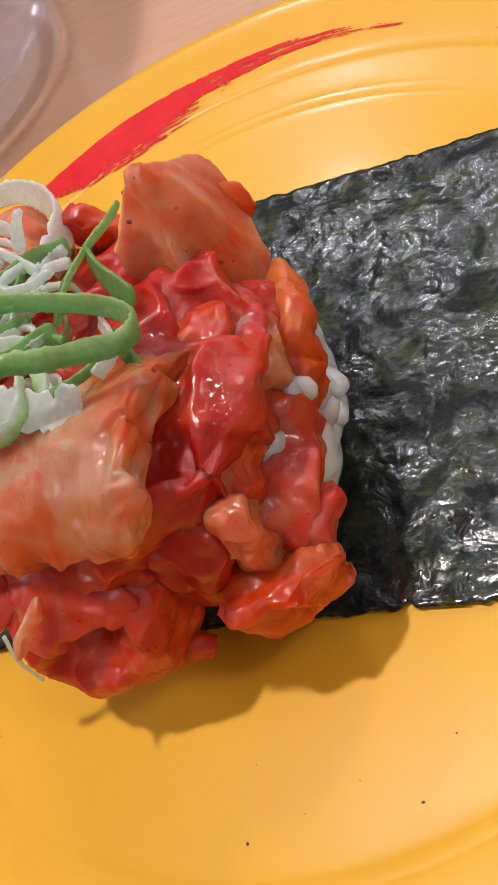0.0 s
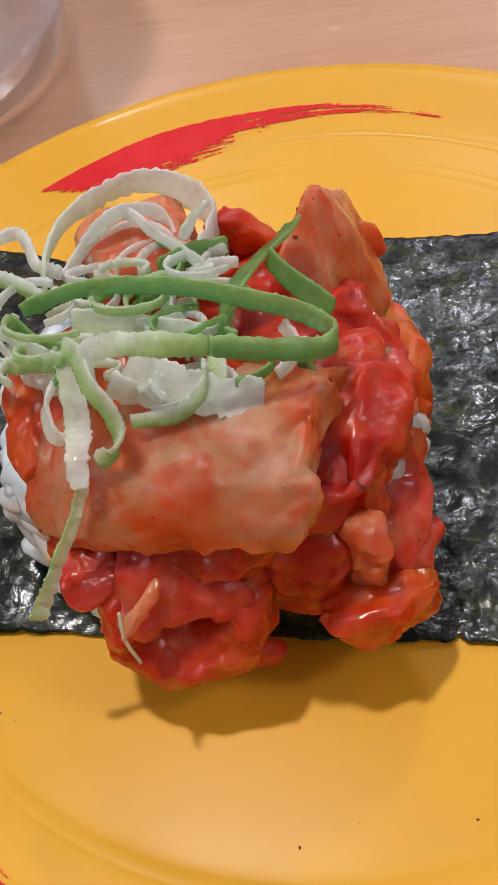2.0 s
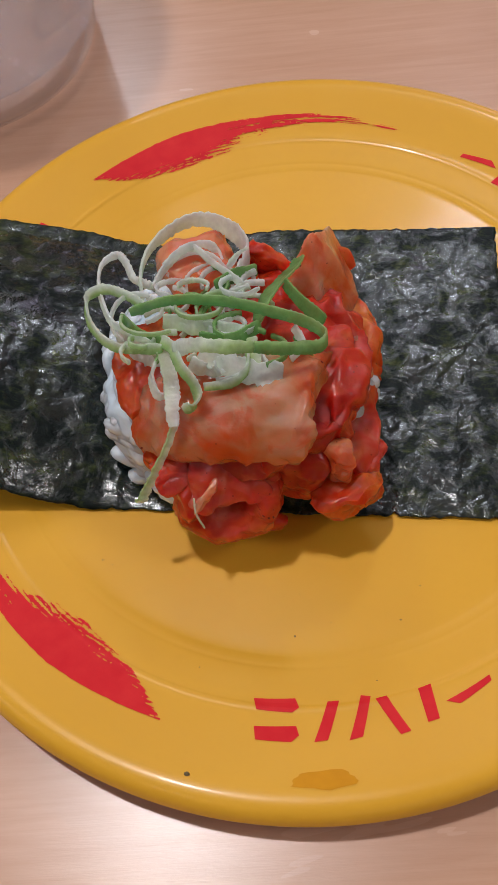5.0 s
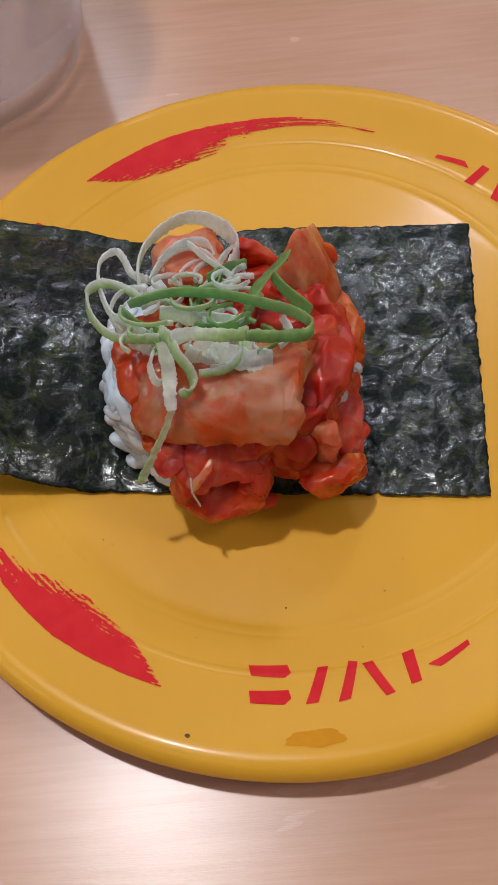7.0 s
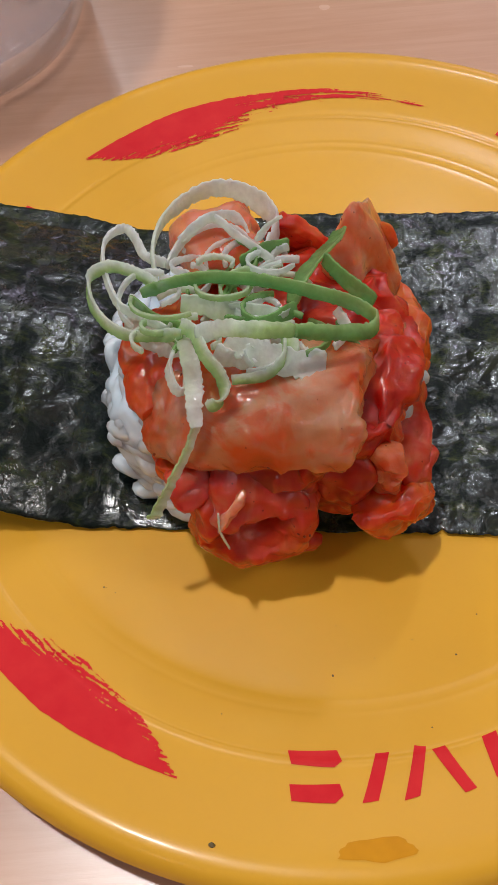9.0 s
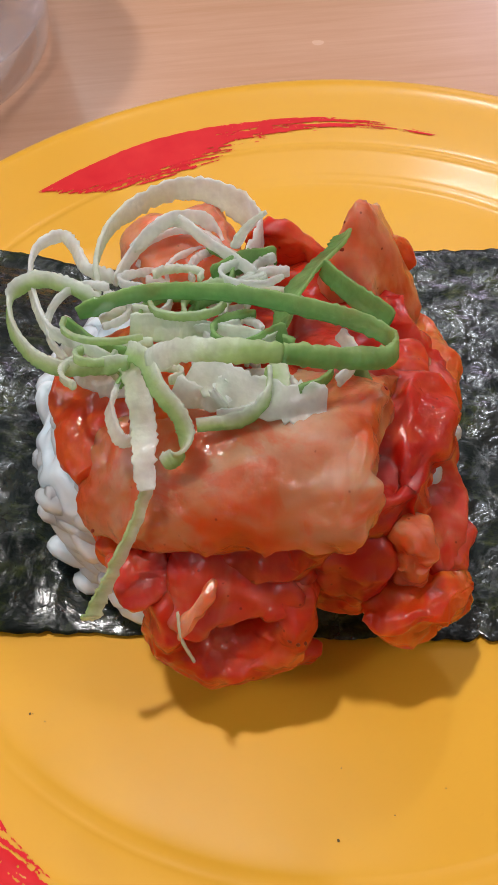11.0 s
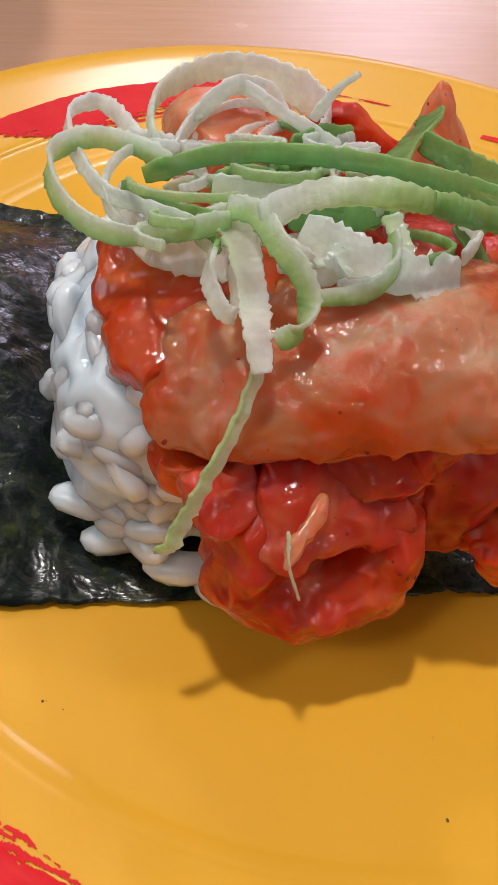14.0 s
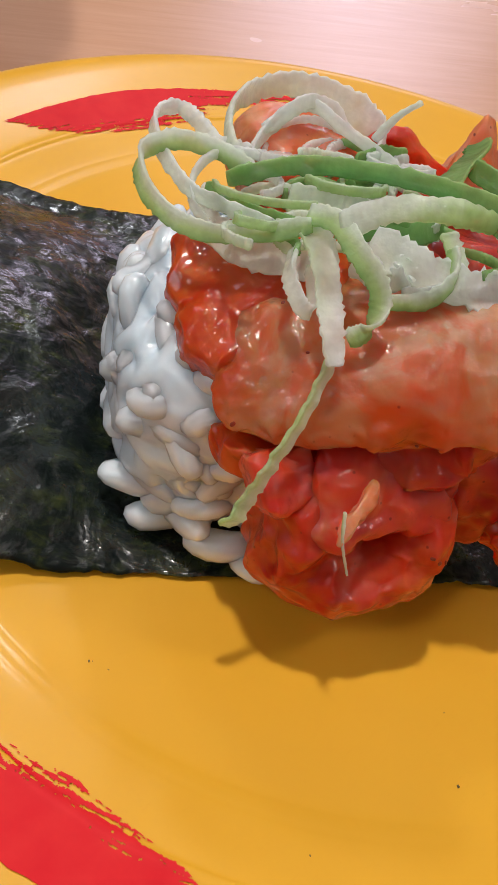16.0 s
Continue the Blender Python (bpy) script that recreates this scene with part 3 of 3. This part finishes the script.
kimchi("cabbage_piece", (-18.6, -14.6, 32.4), (7.6, 7.4, 3.6), (14, -20, 8), ORANGE, "wet orange cabbage piece beneath the scallion", power=5, lumps=0.6, torn=0.7, ragged=0.2, seed=5)
kimchi("cabbage_piece", (-18.6, -24.6, 24.0), (4.8, 2.8, 2.2), (-20, 18, 18), ORANGE, "small pointed orange cabbage scrap", power=2.6, lumps=1.0, ragged=0.2, seed=6)
kimchi("cabbage_piece", (-17.2, -29.0, 25.2), (2.7, 2.4, 1.5), (34, 10, 24), PINK, "small pinkish kimchi dice", power=7, lumps=0.6, ragged=0.2, seed=7)
kimchi("cabbage_flap", (-11.4, -33.6, 26.6), (0.7, 2.7, 0.5), (22, 0, -28), BLUSH, "thin pink tongue of cabbage hanging down", power=3, taper=0.2, lumps=0.6, ragged=0.2, seed=8)
kimchi("cabbage_piece", (-9.0, -28.6, 25.4), (6.4, 5.0, 1.7), (42, 0, 6), PINK, "pink fold of cabbage above the cupped leaf", power=4.5, lumps=0.7, torn=0.9, ragged=0.2, seed=24)
kimchi("cabbage_piece", (1.2, -24.0, 21.8), (5.6, 4.8, 6.4), (-10, 0, -12), DEEP, "dark red cabbage piece in the hollow", power=3, lumps=1.0, ragged=0.2, seed=9)
kimchi("cabbage_piece", (4.2, -16.4, 28.6), (5.4, 9.6, 3.6), (26, 8, 4), RED, "glossy red translucent cabbage slab beside the radish slice", power=4.5, lumps=0.9, ragged=0.3, seed=10, cuts=46, torn=0.7)
kimchi("cabbage_piece", (8.2, -10.4, 28.0), (3.6, 3.6, 2.8), (14, 14, 12), BLUSH, "pinkish cabbage chunk below the radish cube", power=4, lumps=0.8, ragged=0.25, seed=11)
kimchi("cabbage_strip", (9.9, -8.8, 21.6), (2.8, 12.0, 5.2), (20, 22, 6), ORANGE, "long red-orange cabbage strip down the side", power=2.4, lumps=1.1, ragged=0.3, seed=12, cuts=46, folds=0.24)
kimchi("cabbage_piece", (5.6, -9.6, 21.4), (5.2, 10.6, 8.6), (0, 12, -4), RED, "red cabbage leaf tucked behind the strip", power=3, lumps=1.0, ragged=0.25, seed=31, cuts=40)
kimchi("cabbage_piece", (8.4, -18.6, 21.4), (4.6, 7.2, 4.6), (22, 22, 6), PINK, "purplish red translucent cabbage slab", power=4, lumps=0.8, ragged=0.25, seed=13, torn=0.6)
kimchi("stem_end", (7.2, -25.9, 23.4), (1.8, 2.3, 4.5), (-14, -6, 14), BLUSH, "pale curled stem end of cabbage", power=4.5, lumps=1.3, ragged=0.3, seed=14)
kimchi("stem_end", (8.3, -27.4, 18.0), (4.9, 3.6, 3.3), (0, 2, 16), ORANGE, "bright orange lumpy cabbage stem hanging over the nori", power=4, lumps=1.4, ragged=0.35, seed=15)
kimchi("cabbage_piece", (11.4, -22.2, 19.2), (2.6, 3.0, 2.6), (0, 10, 0), PINK, "small round wet kimchi dice", power=2.6, lumps=0.6, ragged=0.15, seed=16)
kimchi("cabbage_piece", (-14.2, 0.4, 35.2), (5.6, 5.0, 4.6), (10, -8, 20), BLUSH, "orange kimchi dice at the back", power=6, lumps=0.8, ragged=0.2, seed=17)
kimchi("cabbage_piece", (-3.6, 2.6, 34.4), (4.6, 1.1, 4.0), (18, 24, -20), RED, "bright red cabbage scrap at the back", power=5, torn=0.8, lumps=0.8, ragged=0.2, seed=18)
kimchi("cabbage_piece", (7.0, 6.2, 31.0), (1.5, 1.8, 2.2), (0, 20, 20), ORANGE, "small red scrap behind the radish cube", power=3, lumps=0.8, ragged=0.2, seed=19)
kimchi("chilli_flake", (-2.4, -30.8, 12.6), (2.0, 1.0, 1.7), (0, 30, 10), RED, "bright red chilli flake under the leaf", power=3, lumps=0.4, seed=20, cuts=14)
kimchi("chilli_flake", (10.6, -2.4, 25.4), (0.8, 1.0, 0.8), (0, 0, 0), DEEP, "tiny magenta chilli piece", power=2.5, lumps=0.2, seed=21, cuts=8)



def specks(thing, count, seed):
    """Tiny chilli specks that cling to the upper skin of a piece."""
    pick = random.Random(seed)
    tops = [v for v in thing.data.vertices if v.normal.z > 0.2 or v.normal.y < -0.5]
    for _ in range(count):
        v = pick.choice(tops)
        bm = rounded_block(2, 2.4)
        size = pick.uniform(0.10, 0.22)
        for w in bm.verts:
            w.co = Vector((w.co.x * 1.5, w.co.y, w.co.z * 0.5)) * size * MM
        ob = part("chilli_speck", bm, SPECK, thing, "dark red chilli speck")
        ob.matrix_basis = Matrix.Translation(v.co) @ v.normal.to_track_quat("Z", "Y").to_matrix().to_4x4() @ pose(0, 0, 0, 0, 0, pick.uniform(0, 180))


specks(radish, 12, 1)
specks(wedge, 7, 2)
specks(leaf, 9, 3)

# ---- the scallion ----


def spline(points, steps):
    """Points along a smooth curve through the given ones."""
    pts = [Vector(p) for p in points]
    pts = [2 * pts[0] - pts[1]] + pts + [2 * pts[-1] - pts[-2]]
    out = []
    for k in range(1, len(pts) - 2):
        a, b, c, d = pts[k - 1:k + 3]
        for s in range(steps):
            t = s / steps
            out.append(0.5 * (2 * b + (c - a) * t + (2 * a - 5 * b + 4 * c - d) * t ** 2 + (3 * b - a - 3 * c + d) * t ** 3))
    return out + [pts[-2]]


SECTION = [(1.0, 0.0), (0.95, 0.7), (0.82, 1.0), (0.3, 1.0), (-0.3, 1.0), (-0.82, 1.0), (-0.95, 0.7), (-1.0, 0.0), (-0.95, -0.7), (-0.82, -1.0), (-0.3, -1.0), (0.3, -1.0), (0.82, -1.0), (0.95, -0.7)]


def ribbon(points, width, tones, flat, label, name="scallion_curl", thick=0.42, seed=0.0, edge=0.12, crumple=0.0):
    """A curled shaving of scallion. width and tones: at its start and end (tone 0 white, 1 deep green); flat: the way across it."""
    line = spline(points, 12)
    middle = sum(line, Vector()) / len(line)
    n, m = len(line), len(SECTION)
    bm = bmesh.new()
    tone_layer, along_layer = bm.verts.layers.float.new("tone"), bm.verts.layers.float.new("along")
    rings, run = [], 0.0
    for i, p in enumerate(line):
        t = i / (n - 1)
        tangent = (line[min(i + 1, n - 1)] - line[max(i - 1, 0)]).normalized()
        across = Vector(flat) + noise.noise_vector((i * 0.03, seed, 3)) * 0.35
        across = (across - across.dot(tangent) * tangent).normalized()
        out = tangent.cross(across)
        w = (width[0] + (width[1] - width[0]) * t) * 0.5 * (1 + 0.2 * noise.noise((i * 0.14, seed, 0)) + (0.07 if tones[0] > 0.4 else 0.22) * noise.noise((i * 0.45, seed, 5)))
        w *= min(1.0, 0.8 + 6 * min(t, 1 - t)) * (1.0 if tones[0] > 0.8 else 0.8)
        p = p + out * crumple * noise.noise((i * 0.16, seed, 8)) * 2
        if i:
            run += (p - line[i - 1]).length
        ring = []
        for k, (ca, sa) in enumerate(SECTION):
            jitter = 0.09 * noise.noise((i * 0.5, k * 2.0, seed))
            if abs(ca) > 0.9:
                ca *= 1 + 0.22 * noise.noise((i * 1.1, 7.0 if ca > 0 else -7.0, seed)) + 0.14 * noise.noise((i * 2.7, 3.0 if ca > 0 else -3.0, seed))
            cup = 0.22 * w * (ca * ca - 0.4)
            v = bm.verts.new((p - middle + across * (w * ca) + out * (thick * 0.5 * sa + cup + jitter)) * MM)
            tone = tones[0] + (tones[1] - tones[0]) * t
            v[tone_layer] = tone - edge * ca
            v[along_layer] = run * MM
            ring.append(v)
        rings.append(ring)
    for a, b in zip(rings, rings[1:]):
        for k in range(m):
            j = (k + 1) % m
            bm.faces.new((a[k], a[j], b[j], b[k]))
    bm.faces.new(rings[0][::-1])
    bm.faces.new(rings[-1])
    bmesh.ops.recalc_face_normals(bm, faces=bm.faces)
    ob = mesh_object(name, bm, SCALLION)
    ob.matrix_world = SUSHI @ Matrix.Translation(middle * MM)
    return tagged(ob, label, "scallion", "scallion curls on the kimchi")


GREEN, WHITE, PALE = "long bright green scallion shaving curled on top", "thin white scallion ring on top of the kimchi", "pale green scallion ring on top of the kimchi"
UP = (0, 0.55, 0.84)
ribbon([(-23, -10.6, 40.5), (-18.5, -9.6, 41.6), (-14.3, -9.3, 42), (-8, -10, 42.2), (-2, -11.5, 42), (2.2, -12.7, 41.6), (5.2, -14.7, 41.4), (4.8, -17.1, 41.9),
        (0.4, -18.8, 43.6), (-4, -19.8, 45.3)], (1.55, 2.0), (0.86, 0.84), UP, GREEN, seed=1, edge=0.26)
ribbon([(-4, -19.8, 45.3), (-8, -20.6, 46.5), (-12, -19.7, 45.6), (-15.4, -18.6, 43)], (2.3, 2.8), (0.62, 0.1), UP, WHITE, seed=2)
ribbon([(-21, -9.8, 41), (-24, -8.2, 41.6), (-27.5, -7, 41.2), (-29.8, -7.8, 40), (-29.5, -10.6, 39), (-27.5, -13.4, 38.4), (-24.5, -15.4, 38.6), (-20.5, -16.6, 40),
        (-17.3, -17.8, 42)], (2.2, 2.0), (0.42, 0.45), (0.2, 0.4, 0.9), PALE, seed=3, edge=0.3)
ribbon([(-20.5, -5.5, 40), (-23.4, -3.9, 39.8), (-25, -1, 40), (-26.5, 0.4, 40), (-28.5, -1.8, 40.2), (-28.3, -6, 40), (-26.1, -11.2, 39.7), (-23.6, -13.2, 39.8),
        (-19.5, -15.6, 40)], (1.9, 1.5), (0.12, 0.1), (0.2, 0.3, 0.9), WHITE, seed=4)
ribbon([(-21.4, -8.6, 40.2), (-22.3, -3.4, 40.4), (-21.4, 1.2, 40.6), (-18.6, 5.5, 40.1), (-15, 7.5, 40), (-11.2, 6.8, 39.8), (-8.0, 4.4, 39.2), (-6.8, 1.6, 38.6),
        (-8.0, -2.8, 37.8)], (1.6, 4.6), (0.3, 0.05), (0.1, 0.3, 0.95), "broad white scallion ring arching over the back", seed=5)
ribbon([(-20.6, -5.4, 39.2), (-18.8, -2.1, 40.2), (-15.8, -0.5, 42.5), (-12.8, 1.2, 41.6), (-11, 0.8, 39.8), (-9.7, -2.2, 38.4)], (1.7, 1.6), (0.1, 0.05), (0, 0.4, 0.9), WHITE, seed=6)
ribbon([(-19, -2, 40.4), (-15, 0.2, 42), (-11.5, -2, 41.2), (-7, -5, 40)], (1.5, 1.4), (0.08, 0.12), (0, 0.5, 0.85), WHITE, seed=7)
ribbon([(1.2, -1.2, 41.3), (0.6, -3.1, 41.5), (-1.5, -5.6, 41.2), (-3.4, -8.2, 40.4), (-4.5, -11, 39)], (2.6, 2.6), (0.85, 0.75), (0.7, -0.3, 0.6), "short green scallion strip leaning on the radish", seed=8)
ribbon([(-0.7, -6.0, 41.6), (1.8, -9.6, 42), (5.2, -13.0, 42)], (2.0, 2.2), (0.88, 0.95), UP, "short green scallion strip leaning on the radish", seed=9)
ribbon([(-17.4, -16.6, 42.2), (-15.5, -18.5, 43), (-14.3, -21, 42.4), (-12.6, -22.6, 41), (-12.1, -23.6, 39.4), (-12.8, -24.6, 38), (-14.2, -24.8, 37)], (2.4, 2.0), (0.42, 0.5), (0.5, 0.4, 0.7), PALE, seed=10, edge=0.25)
ribbon([(-17, -17, 41.5), (-16.3, -20, 40.6), (-15.8, -22.8, 38.7), (-15.7, -25.5, 37.7), (-15.4, -27.2, 36.4)], (3.2, 2.2), (0.3, 0.02), (0.9, 0.3, 0.2), WHITE, seed=11)
ribbon([(-18.2, -18.2, 40), (-18.8, -21, 39.5), (-17.9, -23.2, 38.4), (-16.9, -22.6, 38), (-16.9, -19.5, 39.6)], (1.8, 1.5), (0.15, 0.1), (0.4, 0.4, 0.8), WHITE, seed=12)
ribbon([(-15.4, -26, 36.4), (-16.6, -28.2, 33.4), (-18.2, -30.3, 30.8), (-19.5, -31.4, 28.3), (-20.8, -32.5, 26), (-21.9, -33.3, 24)], (1.3, 2.0), (0.34, 0.4), (0.75, 0.25, -0.6),
       "thin yellowish-green scallion tail hanging down the front", "scallion_tail", seed=13, crumple=0.3)
ribbon([(-5.3, -17.6, 41.2), (-5.5, -20, 39.9), (-7.5, -21.4, 38.8), (-11.4, -22, 38.6)], (1.9, 1.8), (0.4, 0.45), (0.2, 0.5, 0.8), PALE, seed=14, edge=0.3)
ribbon([(-12, -17, 40.6), (-8, -19, 39.8), (-4, -20, 39.2), (-0.4, -20, 38.8)], (4.2, 4.6), (0.12, 0.02), (0, 0.8, 0.6), "broad white scallion flake", seed=15, crumple=0.18)
ribbon([(1.2, -13.2, 39), (3, -15.6, 37.2), (4.1, -17.3, 34.8)], (1.4, 1.2), (0.95, 1.0), (0.8, 0.3, 0.4), "dark green scallion tip", seed=16)
ribbon([(-11, -5.5, 40.2), (-8, -3, 39.8), (-5.2, -1.5, 39)], (2.0, 2.0), (0.9, 0.85), UP, "green scallion strip at the back", seed=17)
ribbon([(-24.6, -10.6, 39.2), (-21, -13.8, 39.6), (-17.5, -15.4, 39.8)], (1.8, 1.8), (0.95, 0.85), UP, "dark green scallion sliver", seed=18)
ribbon([(-12.5, -14.5, 40), (-8, -15.2, 40.5), (-4, -12, 39.6)], (2.0, 2.0), (0.95, 0.8), UP, "dark green scallion sliver", seed=19)
ribbon([(-18, -12, 40.4), (-12, -12.6, 40), (-6, -13.6, 40)], (3.4, 2.6), (0.3, 0.25), UP, "broad pale scallion flake", seed=20, crumple=0.6)
ribbon([(-9, -2.5, 41), (-7.6, -2.3, 43.4), (-6, -2.6, 45.2)], (1.6, 1.0), (0.05, 0.1), (0.8, 0.5, 0.2), WHITE, seed=21)
ribbon([(-5, -15, 40.8), (-4.3, -17.5, 39.6), (-4.5, -19.5, 38.6)], (2.0, 1.8), (0.35, 0.45), (0.9, 0.2, 0.3), PALE, seed=22)
ribbon([(0.8, -12.6, 40), (2.2, -15.2, 39.4), (0.6, -17.4, 38.8)], (1.8, 1.8), (0.1, 0.08), (0.4, 0.4, 0.8), WHITE, seed=23)
ribbon([(-25, -11.6, 37.2), (-21, -15.4, 37.2), (-16, -17, 37.8)], (3.0, 4.0), (0.0, 0.05), (0.1, 0.6, 0.8), "broad white scallion flake", seed=24, crumple=1.0)
ribbon([(-13.5, -18.8, 40), (-10.5, -19.6, 39), (-9, -18, 39.6)], (3.0, 2.2), (0.0, 0.02), (0.1, 0.7, 0.7), "crumpled white scallion flake", seed=25, crumple=1.0)

shreds = random.Random(11)
for k in range(44):
    # fine shreds tangled through the heap
    cu, cv, cz = shreds.uniform(-22, -2), shreds.uniform(-18.5, -3), shreds.uniform(38.2, 41.2)
    r0, a0, span = shreds.uniform(2.0, 5.0), shreds.uniform(0, 6.28), shreds.uniform(1.6, 4.2)
    lean = shreds.uniform(-0.5, 0.5)
    pts = [(cu + r0 * math.cos(a0 + span * q / 5), cv + 0.8 * r0 * math.sin(a0 + span * q / 5), cz + lean * r0 * math.sin(a0 + span * q / 5)) for q in range(6)]
    tone = shreds.choice((0.0, 0.05, 0.1, 0.3, 0.5, 0.8))
    ribbon(pts, (shreds.uniform(0.8, 1.5), shreds.uniform(0.7, 1.3)), (tone, tone), (0.3 * lean, 0.4, 0.9), "fine green scallion shred in the heap" if tone > 0.4 else "fine white scallion shred in the heap",
           "scallion_shred", 0.4, 40 + k)

fibre = ribbon([(-13.2, -34.0, 27.6), (-13.0, -35.4, 25.4), (-12.0, -36.4, 22.6)], (0.35, 0.25), (0.3, 0.3), (1, 0, 0), "thin pale cabbage fibre on the leaf", "cabbage_fibre", 0.3, 80)
blob = []
for k in range(22):
    a = 2 * math.pi * k / 22
    grow = 1 + 0.45 * noise.noise((math.cos(a) * 1.6, math.sin(a) * 1.6, 3))
    blob.append((-117.8 + math.degrees(4.8 * math.cos(a) * grow / 69.2), 69.2 + 1.25 * math.sin(a) * grow))
smear = tagged(mesh_object("sauce_smear", mark(blob, 0.0), SAUCE), "thin amber smear of sauce on the plate rim", "sauce")

# ---- crumbs on the plate ----


def crumb(u, v, size, seed, label="tiny dark seaweed crumb on the plate", material=CRUMB):
    bm = rounded_block(3, 2.5)
    for w in bm.verts:
        w.co = Vector((w.co.x * 1.2, w.co.y * 0.8, w.co.z * 0.5)) + noise.noise_vector(w.co * 1.3 + Vector((seed, 0, 0))) * 0.5
        w.co *= 0.8 * size * MM
    ob = mesh_object("crumb", bm, material)
    p = SUSHI @ Vector((u * MM, v * MM, 0))
    ob.matrix_world = pose(p.x, p.y, plate_height(p.xy.length) + 0.3 * size * MM, 0, 0, seed * 77)
    return tagged(ob, label, "crumb", "crumbs on the plate")


crumb(1.1, -47.2, 0.17, 1)
crumb(17.4, -43.9, 0.17, 2)
crumb(-31.0, -35.5, 0.14, 3)
crumb(-29.3, -36.3, 0.08, 4)
crumb(20.5, -38.2, 0.12, 5)
crumb(11.7, -42.0, 0.08, 6)
crumb(6.6, -44.7, 0.08, 7)
crumb(-13.3, -52.8, 0.10, 8)
crumb(13.7, -53.7, 0.11, 9)
crumb(1.5, -40.3, 0.07, 10)
crumb(-30.7, -35.5, 0.06, 11)
crumb(-13.3, -69.0, 0.42, 30, "dark green seaweed flake on the rim of the plate")
